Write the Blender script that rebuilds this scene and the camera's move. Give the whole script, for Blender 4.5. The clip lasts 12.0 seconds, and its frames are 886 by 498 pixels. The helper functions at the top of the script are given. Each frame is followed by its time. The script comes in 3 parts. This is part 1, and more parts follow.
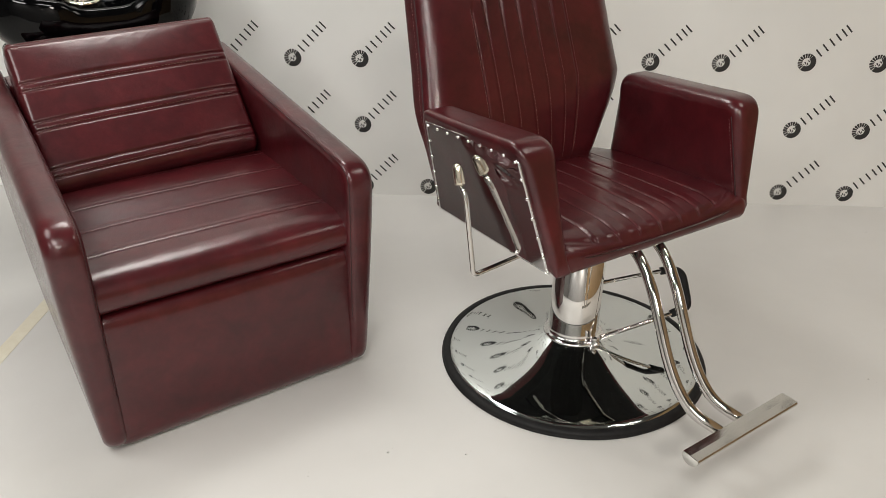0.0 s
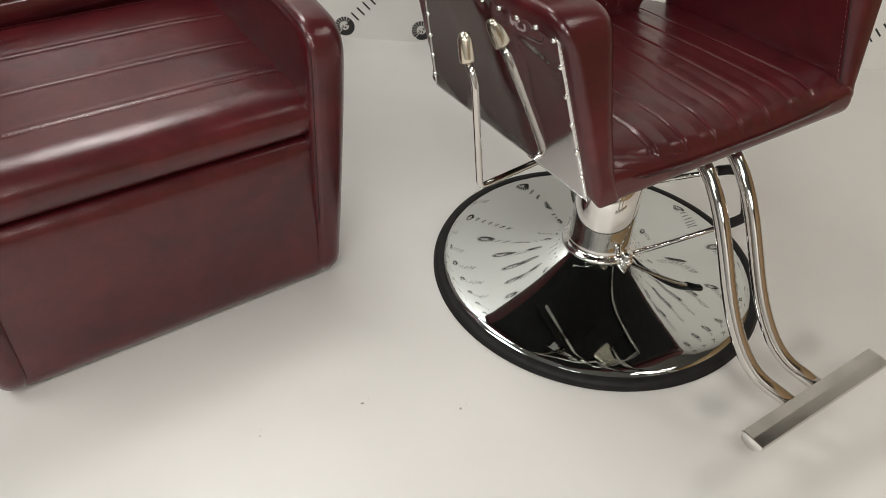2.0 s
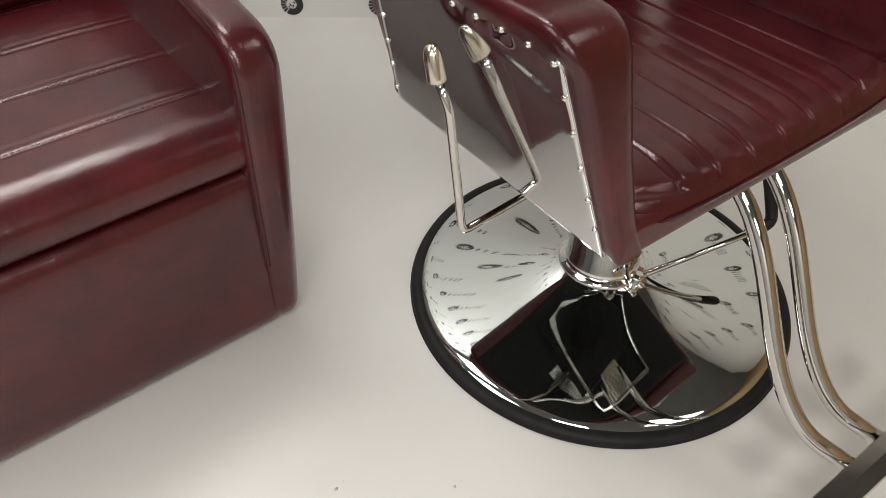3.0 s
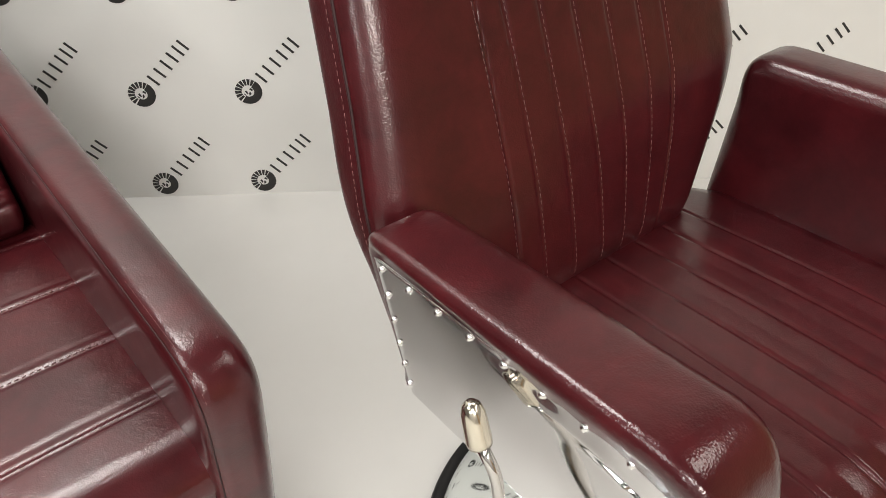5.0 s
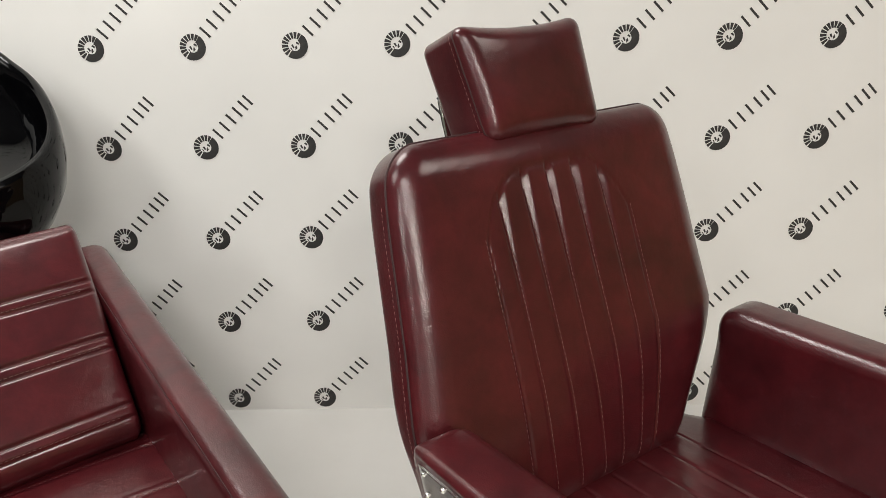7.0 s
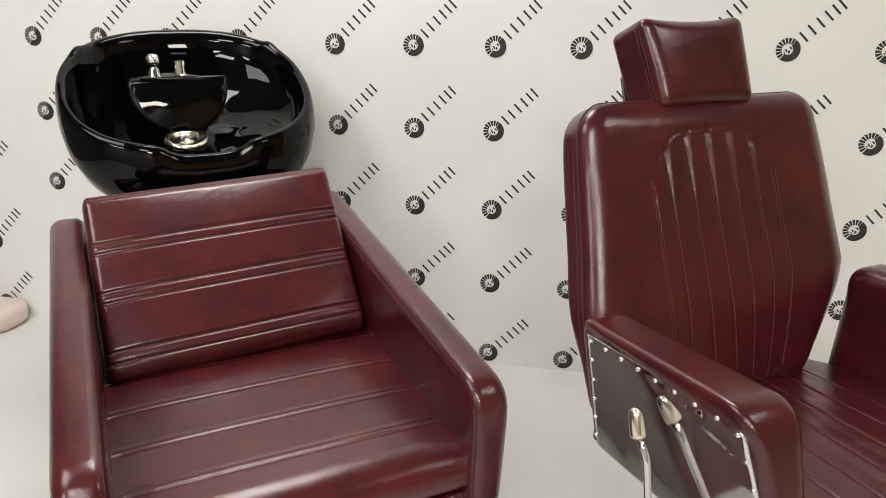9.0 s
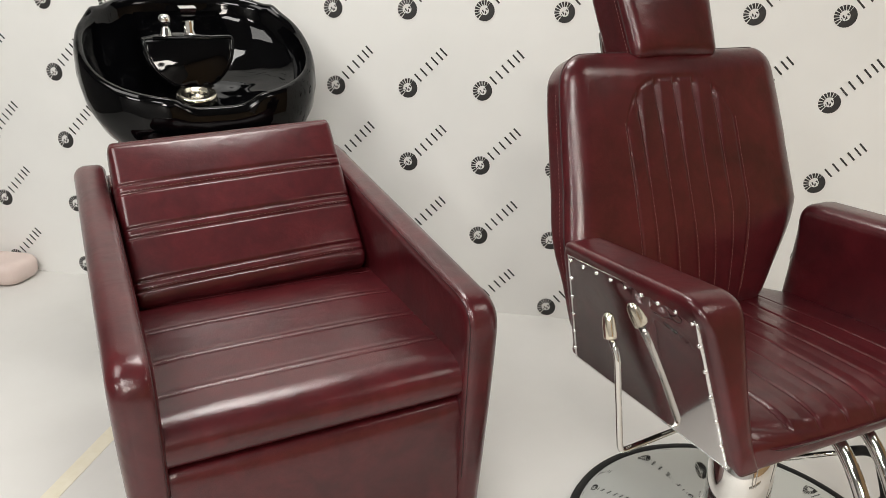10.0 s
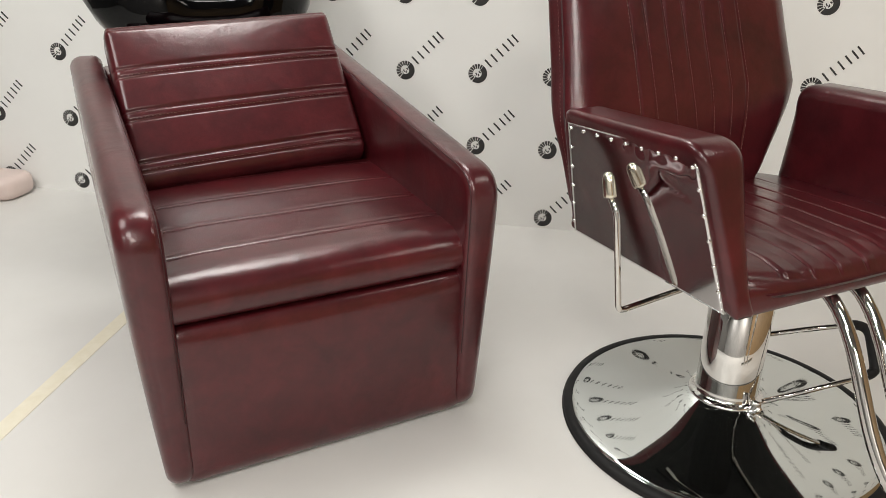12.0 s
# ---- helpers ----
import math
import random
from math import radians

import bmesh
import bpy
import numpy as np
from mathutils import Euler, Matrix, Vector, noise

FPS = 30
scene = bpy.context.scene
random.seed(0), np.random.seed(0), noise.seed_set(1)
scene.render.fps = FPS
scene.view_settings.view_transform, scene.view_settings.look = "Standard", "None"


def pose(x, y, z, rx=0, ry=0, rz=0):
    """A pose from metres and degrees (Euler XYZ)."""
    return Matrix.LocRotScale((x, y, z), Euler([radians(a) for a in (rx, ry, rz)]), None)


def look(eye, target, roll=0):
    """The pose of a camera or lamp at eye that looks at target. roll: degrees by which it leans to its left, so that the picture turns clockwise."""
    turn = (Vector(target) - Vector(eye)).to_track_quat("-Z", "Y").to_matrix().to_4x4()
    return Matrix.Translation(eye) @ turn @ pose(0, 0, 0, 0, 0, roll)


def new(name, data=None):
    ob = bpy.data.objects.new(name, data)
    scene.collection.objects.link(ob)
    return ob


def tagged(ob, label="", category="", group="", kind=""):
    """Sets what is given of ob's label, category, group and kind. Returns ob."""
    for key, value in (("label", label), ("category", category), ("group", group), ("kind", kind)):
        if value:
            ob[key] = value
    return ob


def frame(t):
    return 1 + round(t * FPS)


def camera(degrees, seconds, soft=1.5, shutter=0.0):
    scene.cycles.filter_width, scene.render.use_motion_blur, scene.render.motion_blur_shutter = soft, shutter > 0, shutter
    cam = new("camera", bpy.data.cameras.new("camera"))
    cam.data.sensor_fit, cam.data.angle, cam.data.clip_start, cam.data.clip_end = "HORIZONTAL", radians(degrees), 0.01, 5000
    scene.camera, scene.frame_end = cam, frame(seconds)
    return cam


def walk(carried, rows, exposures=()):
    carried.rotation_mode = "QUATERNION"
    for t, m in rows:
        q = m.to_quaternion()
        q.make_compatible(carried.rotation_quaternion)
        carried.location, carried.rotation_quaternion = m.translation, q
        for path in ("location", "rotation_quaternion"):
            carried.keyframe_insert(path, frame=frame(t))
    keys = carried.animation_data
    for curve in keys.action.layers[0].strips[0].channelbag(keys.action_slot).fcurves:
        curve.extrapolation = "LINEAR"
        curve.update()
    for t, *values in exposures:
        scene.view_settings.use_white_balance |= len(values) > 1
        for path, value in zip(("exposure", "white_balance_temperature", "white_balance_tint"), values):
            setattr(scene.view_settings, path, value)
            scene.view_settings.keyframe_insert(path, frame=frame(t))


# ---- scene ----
cam = camera(61.0, 12.0, soft=0.75)
PATH = [
    (0, (0.711, 0.238, 1.18), (0.613, 2.015, 0.268), 0.2),
    (0.5, (0.706, 0.328, 1.163), (0.625, 2.047, 0.144), 0.7),
    (1, (0.705, 0.429, 1.128), (0.649, 2.05, -0.042), 1.5),
    (1.5, (0.694, 0.564, 1.104), (0.648, 2.122, -0.149), 2.6),
    (2, (0.674, 0.692, 1.085), (0.627, 2.214, -0.212), 2.7),
    (2.5, (0.672, 0.801, 1.052), (0.647, 2.262, -0.314), 1.5),
    (2.7, (0.671, 0.867, 1.042), (0.662, 2.304, -0.349), 1.1),
    (4.3, (0.616, 1.298, 1.03), (0.718, 2.729, -0.364), 0.4),
    (4.5, (0.613, 1.312, 1.048), (0.716, 2.781, -0.306), 0.4),
    (5, (0.608, 1.326, 1.093), (0.709, 2.903, -0.132), 0.1),
    (5.5, (0.611, 1.311, 1.156), (0.71, 2.986, 0.067), -0.6),
    (6, (0.612, 1.266, 1.204), (0.71, 3.024, 0.255), -0.8),
    (6.5, (0.618, 1.204, 1.226), (0.682, 3.022, 0.396), -1.0),
    (7, (0.623, 1.112, 1.245), (0.603, 2.972, 0.512), -1.0),
    (7.5, (0.605, 0.991, 1.251), (0.452, 2.871, 0.587), -0.8),
    (7.7, (0.597, 0.935, 1.253), (0.386, 2.817, 0.61), -0.7),
    (9.3, (0.587, 0.677, 1.177), (0.179, 2.522, 0.523), 0.2),
    (9.5, (0.589, 0.636, 1.17), (0.194, 2.479, 0.502), 0.3),
    (10, (0.602, 0.538, 1.161), (0.245, 2.378, 0.464), 0.6),
    (10.5, (0.6, 0.479, 1.117), (0.272, 2.318, 0.403), 0.8),
    (11, (0.605, 0.465, 1.072), (0.29, 2.3, 0.341), 0.8),
    (11.5, (0.602, 0.466, 1.035), (0.287, 2.291, 0.28), 0.8),
    (12, (0.602, 0.461, 1.006), (0.273, 2.266, 0.209), 0.8),
]
EXPOSURES = [(0.0, 0.21), (2.7, 0.18), (4.3, 0.55), (5.0, 0.60), (5.5, 0.61), (6.5, 0.48), (7.7, 0.45), (9.3, 0.46), (12.0, 0.41)]
walk(cam, [(t, look(eye, target, roll)) for t, eye, target, roll in PATH], EXPOSURES)

# ---- world, lamps and exposure ----
world = bpy.data.worlds.new("room_air")
world.use_nodes = True
scene.world = world
world.node_tree.nodes["Background"].inputs[0].default_value = (0.9, 0.95, 1.0, 1)
world.node_tree.nodes["Background"].inputs[1].default_value = 0.02

ROOM = dict(west=-3.2, east=3.4, south=-2.6, north=3.0, top=2.75)


def lamp(x, y, size_x, size_y, watts, tint):
    data = bpy.data.lights.new("ceiling_panel", "AREA")
    data.shape, data.size, data.size_y, data.energy, data.color = "RECTANGLE", size_x, size_y, watts, tint
    ob = new("ceiling_panel_light", data)
    ob.matrix_world = pose(x, y, ROOM["top"] - 0.03)
    return ob


WARM, COOL = (1.0, 0.94, 0.86), (1.0, 0.98, 0.935)
lamp(-1.3, 1.0, 1.2, 1.2, 26, COOL)
lamp(-0.25, 2.5, 0.8, 0.6, 21, COOL)
lamp(0.4, -0.4, 0.8, 0.8, 32, COOL)
lamp(2.3, 1.6, 0.8, 0.8, 11, WARM)
lamp(-1.2, -1.8, 0.8, 0.8, 38, COOL)
lamp(1.5, -1.8, 0.8, 0.8, 66, WARM)


# ---- materials ----
def material(name, color=(0.5, 0.5, 0.5), rough=0.5, metal=0.0, coat=0.0, spec=0.5):
    m = bpy.data.materials.new(name)
    m.use_nodes = True
    b = m.node_tree.nodes["Principled BSDF"]
    b.inputs["Base Color"].default_value = (*color, 1)
    b.inputs["Roughness"].default_value = rough
    b.inputs["Metallic"].default_value = metal
    b.inputs["Coat Weight"].default_value = coat
    b.inputs["Specular IOR Level"].default_value = spec
    return m, m.node_tree, b


def noise_node(tree, scale, detail=4.0, rough=0.55, distort=0.0):
    co = tree.nodes.new("ShaderNodeTexCoord")
    n = tree.nodes.new("ShaderNodeTexNoise")
    n.inputs["Scale"].default_value, n.inputs["Detail"].default_value = scale, detail
    n.inputs["Roughness"].default_value, n.inputs["Distortion"].default_value = rough, distort
    tree.links.new(co.outputs["Object"], n.inputs["Vector"])
    return n


def ramp(tree, source, stops):
    r = tree.nodes.new("ShaderNodeValToRGB")
    els = r.color_ramp.elements
    while len(els) < len(stops):
        els.new(0.5)
    for el, (pos, col) in zip(els, stops):
        el.position, el.color = pos, (*col, 1)
    tree.links.new(source, r.inputs[0])
    return r


def bump(tree, b, heights, strength, distance):
    last = None
    for src, s, d in zip(heights, strength, distance):
        n = tree.nodes.new("ShaderNodeBump")
        n.inputs["Strength"].default_value, n.inputs["Distance"].default_value = s, d
        tree.links.new(src, n.inputs["Height"])
        if last:
            tree.links.new(last.outputs[0], n.inputs["Normal"])
        last = n
    tree.links.new(last.outputs[0], b.inputs["Normal"])


def leather_material():
    """Glossy embossed leatherette: mottled burgundy, fine grain, soft dents and creases, a clear top coat."""
    m, t, b = material("burgundy_leatherette", rough=0.36, spec=0.24, coat=0.75)
    b.inputs["Specular Tint"].default_value = (1.0, 0.74, 0.76, 1)
    b.inputs["Coat Roughness"].default_value = 0.20
    big = noise_node(t, 7.0, 6.0, 0.62, 0.6)
    col = ramp(t, big.outputs[0], [(0.30, (0.038, 0.0042, 0.0062)), (0.48, (0.055, 0.0057, 0.0081)), (0.62, (0.066, 0.0069, 0.0095)), (0.78, (0.078, 0.0082, 0.0110))])
    fleck = noise_node(t, 21.0, 6.0, 0.68, 0.5)
    tone = ramp(t, fleck.outputs[0], [(0.30, (0.75, 0.75, 0.75)), (0.68, (1.17, 1.17, 1.17))])
    mix = t.nodes.new("ShaderNodeMix")
    mix.data_type, mix.blend_type = "RGBA", "MULTIPLY"
    mix.inputs["Factor"].default_value = 1.0
    t.links.new(col.outputs[0], mix.inputs["A"])
    t.links.new(tone.outputs[0], mix.inputs["B"])
    t.links.new(mix.outputs["Result"], b.inputs["Base Color"])
    mid = noise_node(t, 26.0, 4.0)
    rr = ramp(t, mid.outputs[0], [(0.25, (0.10,) * 3), (0.75, (0.21,) * 3)])
    t.links.new(rr.outputs[0], b.inputs["Coat Roughness"])
    co = t.nodes.new("ShaderNodeTexCoord")
    v = t.nodes.new("ShaderNodeTexVoronoi")
    v.inputs["Scale"].default_value = 520
    t.links.new(co.outputs["Object"], v.inputs["Vector"])
    dent = noise_node(t, 11.0, 3.0, 0.5, 0.8)
    crease = noise_node(t, 55.0, 3.0, 0.6, 1.5)
    bump(t, b, [v.outputs["Distance"], crease.outputs[0], dent.outputs[0]], [0.18, 0.22, 0.32], [0.0006, 0.0012, 0.0045])
    for link in list(b.inputs["Normal"].links):
        t.links.new(link.from_socket, b.inputs["Coat Normal"])
    return m


def metal_material(name, color, rough, dent=0.0, scale=8.0):
    m, t, b = material(name, color, rough, 1.0)
    n = noise_node(t, 45.0, 5.0)
    rr = ramp(t, n.outputs[0], [(0.3, (rough * 0.75,) * 3), (0.8, (rough * 1.35,) * 3)])
    t.links.new(rr.outputs[0], b.inputs["Roughness"])
    if dent:
        d = noise_node(t, scale, 1.0)
        bump(t, b, [d.outputs[0]], [1.0], [dent])
    return m


def floor_material():
    m, t, b = material("white_floor_sheet", rough=0.3)
    n = noise_node(t, 1.6, 5.0, 0.6)
    col = ramp(t, n.outputs[0], [(0.3, (0.61, 0.60, 0.575)), (0.7, (0.67, 0.66, 0.64))])
    t.links.new(col.outputs[0], b.inputs["Base Color"])
    r = noise_node(t, 7.0, 4.0)
    rr = ramp(t, r.outputs[0], [(0.2, (0.30,) * 3), (0.8, (0.40,) * 3)])
    t.links.new(rr.outputs[0], b.inputs["Roughness"])
    soft = noise_node(t, 5.0, 2.0)
    bump(t, b, [soft.outputs[0]], [0.15], [0.004])
    return m


def paper_material():
    m, t, b = material("white_wallpaper", rough=0.55, spec=0.4)
    n = noise_node(t, 2.2, 4.0)
    col = ramp(t, n.outputs[0], [(0.3, (0.78, 0.78, 0.76)), (0.7, (0.83, 0.83, 0.81))])
    t.links.new(col.outputs[0], b.inputs["Base Color"])
    f = noise_node(t, 220.0, 2.0)
    soft = noise_node(t, 3.5, 2.0)
    bump(t, b, [f.outputs[0], soft.outputs[0]], [0.10, 0.2], [0.0006, 0.006])
    return m


def plain_material(name, a, c, scale, rough, spec=0.5, relief=0.0):
    m, t, b = material(name, rough=rough, spec=spec)
    n = noise_node(t, scale, 5.0)
    col = ramp(t, n.outputs[0], [(0.3, a), (0.75, c)])
    t.links.new(col.outputs[0], b.inputs["Base Color"])
    if relief:
        bump(t, b, [n.outputs[0]], [0.3], [relief])
    return m


LEATHER = leather_material()
CHROME = metal_material("polished_chrome", (0.80, 0.79, 0.77), 0.045)
PANEL = metal_material("polished_steel_sheet", (0.70, 0.69, 0.69), 0.05, 0.0022, 7.0)
NICKEL = metal_material("warm_nickel", (0.70, 0.65, 0.54), 0.17)
RUBBER = plain_material("black_rubber", (0.006, 0.006, 0.0065), (0.014, 0.0135, 0.0135), 40, 0.6, 0.25)
# polished chrome with a darkened colour, standing in for dark reflections on the tubes
DIMCHROME = metal_material("dimmed_chrome", (0.60, 0.585, 0.56), 0.04)
DISC = metal_material("spun_chrome_disc", (0.66, 0.69, 0.68), 0.035)
BRUSHED = metal_material("dull_steel", (0.58, 0.57, 0.54), 0.10)
GLOSS, tree, shader = material("black_glazed_ceramic", (0.0012, 0.0012, 0.0015), 0.03, spec=0.24)
bump(tree, shader, [noise_node(tree, 11.0, 1.0).outputs[0]], [0.6], [0.006])
THREAD = plain_material("dusty_rose_thread", (0.17, 0.080, 0.076), (0.25, 0.125, 0.118), 200, 0.7)
DARKTHREAD = plain_material("wine_red_thread", (0.085, 0.026, 0.028), (0.13, 0.045, 0.046), 200, 0.7)
PIPING = plain_material("dark_burgundy_seam", (0.022, 0.004, 0.005), (0.035, 0.007, 0.008), 60, 0.6)
FLOOR = floor_material()
PAPER = paper_material()
INK = plain_material("charcoal_ink", (0.018, 0.018, 0.018), (0.035, 0.033, 0.032), 90, 0.6)
TAPE = plain_material("cream_tape", (0.70, 0.65, 0.51), (0.77, 0.73, 0.61), 30, 0.5)
PINK = plain_material("pale_pink_vinyl", (0.62, 0.50, 0.46), (0.70, 0.58, 0.54), 8, 0.4, 0.5, 0.002)
DARKWALL = plain_material("grey_paint", (0.10, 0.098, 0.096), (0.14, 0.135, 0.13), 3, 0.6)
# paler than the west wall, to bounce fill onto front-facing surfaces
BOUNCEWALL = plain_material("bounce_wall_grey", (0.29, 0.285, 0.28), (0.35, 0.345, 0.34), 3, 0.6)
TANWALL = plain_material("tan_wood_panel", (0.25, 0.16, 0.075), (0.34, 0.22, 0.11), 5, 0.5)
CEIL = plain_material("grey_ceiling_paint", (0.12, 0.12, 0.12), (0.16, 0.16, 0.158), 4, 0.8)


# ---- mesh helpers ----
def part(name, bm, mat, parent=None, label="", smooth=True):
    me = bpy.data.meshes.new(name)
    bmesh.ops.recalc_face_normals(bm, faces=bm.faces)
    for f in bm.faces:
        f.smooth = smooth
    bm.to_mesh(me)
    bm.free()
    me.materials.append(mat)
    ob = new(name, me)
    if parent is not None:
        ob.parent = parent
    if label:
        tagged(ob, label)
    return ob


def sewn(bms, parent, thread=None):
    """The thread of one cushion: too many tiny stitches to count."""
    return tagged(part("stitching", merge(bms), thread or THREAD, parent, "dusty rose thread" if thread is None else "wine red thread"), kind="stuff")


def thing(name, m, label, category, group="", kind=""):
    ob = new(name)
    ob.matrix_world = m
    return tagged(ob, label, category, group, kind)


def box(bm, x0, y0, z0, x1, y1, z1, bevel=0.0, seg=2):
    r = bmesh.ops.create_cube(bm, size=1.0, matrix=Matrix.LocRotScale(((x0 + x1) / 2, (y0 + y1) / 2, (z0 + z1) / 2), None, (x1 - x0, y1 - y0, z1 - z0)))
    if bevel:
        edges = list({e for v in r["verts"] for e in v.link_edges})
        bmesh.ops.bevel(bm, geom=edges, offset=bevel, segments=seg, profile=0.5, affect="EDGES")
    return bm


def spaced(n, k=1.8):
    """n + 1 values from -1 to 1, closer together near the ends."""
    out = []
    for i in range(n + 1):
        s = 2 * i / n - 1
        out.append(math.copysign(1 - (1 - abs(s)) ** k, s))
    return out


def corner(u, v, ru, rv):
    """Folds the square's corner cells of size ru by rv into quarter rounds. Returns the moved u, v and the share 0..1 of the way
    from the edge into the cells, for each axis."""
    a, b = max(0.0, (abs(u) - 1 + ru) / ru), max(0.0, (abs(v) - 1 + rv) / rv)
    if a <= 0 or b <= 0:
        return u, v, 1 - a, 1 - b
    m, h = max(a, b), math.hypot(a, b)
    return math.copysign(1 - ru + ru * a * m / h, u), math.copysign(1 - rv + rv * b * m / h, v), 1 - m, 1.0


def cushion(place, normal, half, r, lu, lv, relief=None, back=None, nu=40, nv=40, us=None, vs=None, rc=None, rw=None, keep=0.0):
    """A padded slab: place(u, v) is its middle sheet, u and v from -1 to 1; normal points to the front; half its half thickness; r the
    rounding of its edges; lu, lv its half sizes; relief(u, v) raises the front; rc rounds its corners; rw widens the rounding; keep is the share of the relief that lasts to the edge. Returns a bmesh and the front's surface function."""
    normal = Vector(normal).normalized()
    us, vs = us or spaced(nu), vs or spaced(nv)

    rw = rw or r
    rc = max(rw, rc or 0.0)

    def thick(u, v):
        return half(u, v) if callable(half) else half

    def swell(u, v):
        u, v, a, b = corner(u, v, rc / lu, rc / lv)
        near = min(a, b) * rc
        q = max(0.0, 1 - near / rw)
        return u, v, near, thick(u, v) - r + r * math.sqrt(max(0.0, 1 - q * q))

    def front(u, v):
        u, v, near, h = swell(u, v)
        return Vector(place(u, v)) + normal * (h + (relief(u, v) * max(keep, min(1.0, near / rc)) if relief else 0.0))

    def rear(u, v):
        u, v, near, h = swell(u, v)
        return Vector(place(u, v)) - normal * (h + (back(u, v) if back else 0.0))

    bm = bmesh.new()
    grids = []
    for fn in (front, rear):
        grids.append([[bm.verts.new(fn(u, v)) for u in us] for v in vs])
    for k, g in enumerate(grids):
        for j in range(len(vs) - 1):
            for i in range(len(us) - 1):
                q = [g[j][i], g[j][i + 1], g[j + 1][i + 1], g[j + 1][i]]
                bm.faces.new(q if k == 0 else q[::-1])

    def ring(g):
        return g[0] + [row[-1] for row in g[1:]] + g[-1][-2::-1] + [row[0] for row in g[-2:0:-1]]
    a, b = ring(grids[0]), ring(grids[1])
    for i in range(len(a)):
        j = (i + 1) % len(a)
        bm.faces.new([a[i], b[i], b[j], a[j]])
    return bm, front


def round_poly(corners):
    """A closed outline in a plane from (a, b, radius) corners, evenly cut."""
    pts, n = [], len(corners)
    for k in range(n):
        p, q, w = (Vector(corners[(k + d) % n][:2]) for d in (-1, 0, 1))
        r = corners[k][2]
        steps = min(8, max(2, int(r / 0.005)))
        a, b = q + (p - q).normalized() * r, q + (w - q).normalized() * r
        pts += [a * (1 - t) ** 2 + q * 2 * t * (1 - t) + b * t * t for t in [i / steps for i in range(steps + 1)]]
    out = []
    for a, b in zip(pts, pts[1:] + pts[:1]):
        m = max(1, int((b - a).length / 0.02))
        out += [a.lerp(b, i / m) for i in range(m)]
    return out


def padded(corners, sign, inner_x, outer_x, soft, soft_out):
    """An upholstered side piece standing in the y-z plane: outline with rounded corners, faces at inner_x and outer_x (functions of
    height), edges rounded by up to soft inside and soft_out outside."""
    line = round_poly(corners)
    n = len(line)
    area = sum(a.x * b.y - b.x * a.y for a, b in zip(line, line[1:] + line[:1]))
    turn = 1 if area > 0 else -1
    norm = []
    for k in range(n):
        d = (line[(k + 1) % n] - line[k - 1]).normalized()
        norm.append(Vector((-d.y, d.x)) * turn)
    centre = sum(line, Vector((0, 0))) / n
    most = [min(k[2] * 0.6 + 0.5 * max(0.0, (p - Vector(k[:2])).length - k[2]) for k in corners) for p in line]
    bm = bmesh.new()
    loops = []
    for side in (-1, 1):
        rows = []
        for i in range(7):
            q = i / 6
            row = []
            for p, m, cap in zip(line, norm, most):
                half = (outer_x(p.y) - inner_x(p.y)) / 2
                r = min(soft if side < 0 else soft_out, half * 0.9, cap)
                c = p + m * (r * (1 - math.cos(q * 1.5708)))
                mid, half = (outer_x(c.y) + inner_x(c.y)) / 2, (outer_x(c.y) - inner_x(c.y)) / 2
                row.append((sign * (mid + side * (half - r + r * math.sin(q * 1.5708))), c.x, c.y))
            rows.append(row)
        for f in (0.965, 0.75, 0.45):
            row = []
            for x, y, z in rows[6]:
                y, z = centre.x + (y - centre.x) * f, centre.y + (z - centre.y) * f
                row.append((sign * (outer_x(z) if side > 0 else inner_x(z)), y, z))
            rows.append(row)
        loops.append([[bm.verts.new(v) for v in row] for row in rows])
        tip = bm.verts.new((sign * (outer_x(centre.y) if side > 0 else inner_x(centre.y)), centre.x, centre.y))
        last = loops[-1][-1]
        for k in range(n):
            bm.faces.new([last[k], last[(k + 1) % n], tip])
        for a, b in zip(loops[-1], loops[-1][1:]):
            for k in range(n):
                bm.faces.new([a[k], a[(k + 1) % n], b[(k + 1) % n], b[k]])
    a, b = loops[0][0], loops[1][0]
    for k in range(n):
        bm.faces.new([a[k], a[(k + 1) % n], b[(k + 1) % n], b[k]])
    return bm


def tube(points, radius, n=12, smooth_steps=0, taper=None, closed=False):
    """A round bar along points (rounded at the bends by smooth_steps cuts of the corners), with end caps."""
    pts = [Vector(p) for p in points]
    for _ in range(smooth_steps):
        out = [pts[0]]
        for a, b in zip(pts, pts[1:]):
            out += [a.lerp(b, 0.25), a.lerp(b, 0.75)]
        out.append(pts[-1])
        pts = out
    bm = bmesh.new()
    up = Vector((0.31, 0.17, 0.93)).normalized()
    rings = []
    for i, p in enumerate(pts):
        d = (pts[min(i + 1, len(pts) - 1)] - pts[max(i - 1, 0)]).normalized()
        side = d.cross(up)
        side = side.normalized() if side.length > 1e-4 else d.orthogonal().normalized()
        up = side.cross(d).normalized()
        r = radius * (taper(i / (len(pts) - 1)) if taper else 1.0)
        rings.append([bm.verts.new(p + (side * math.cos(6.28318531 * k / n) + up * math.sin(6.28318531 * k / n)) * r) for k in range(n)])
    for a, b in zip(rings, rings[1:]):
        for k in range(n):
            bm.faces.new([a[k], a[(k + 1) % n], b[(k + 1) % n], b[k]])
    bm.faces.new(rings[0][::-1])
    bm.faces.new(rings[-1])
    return bm


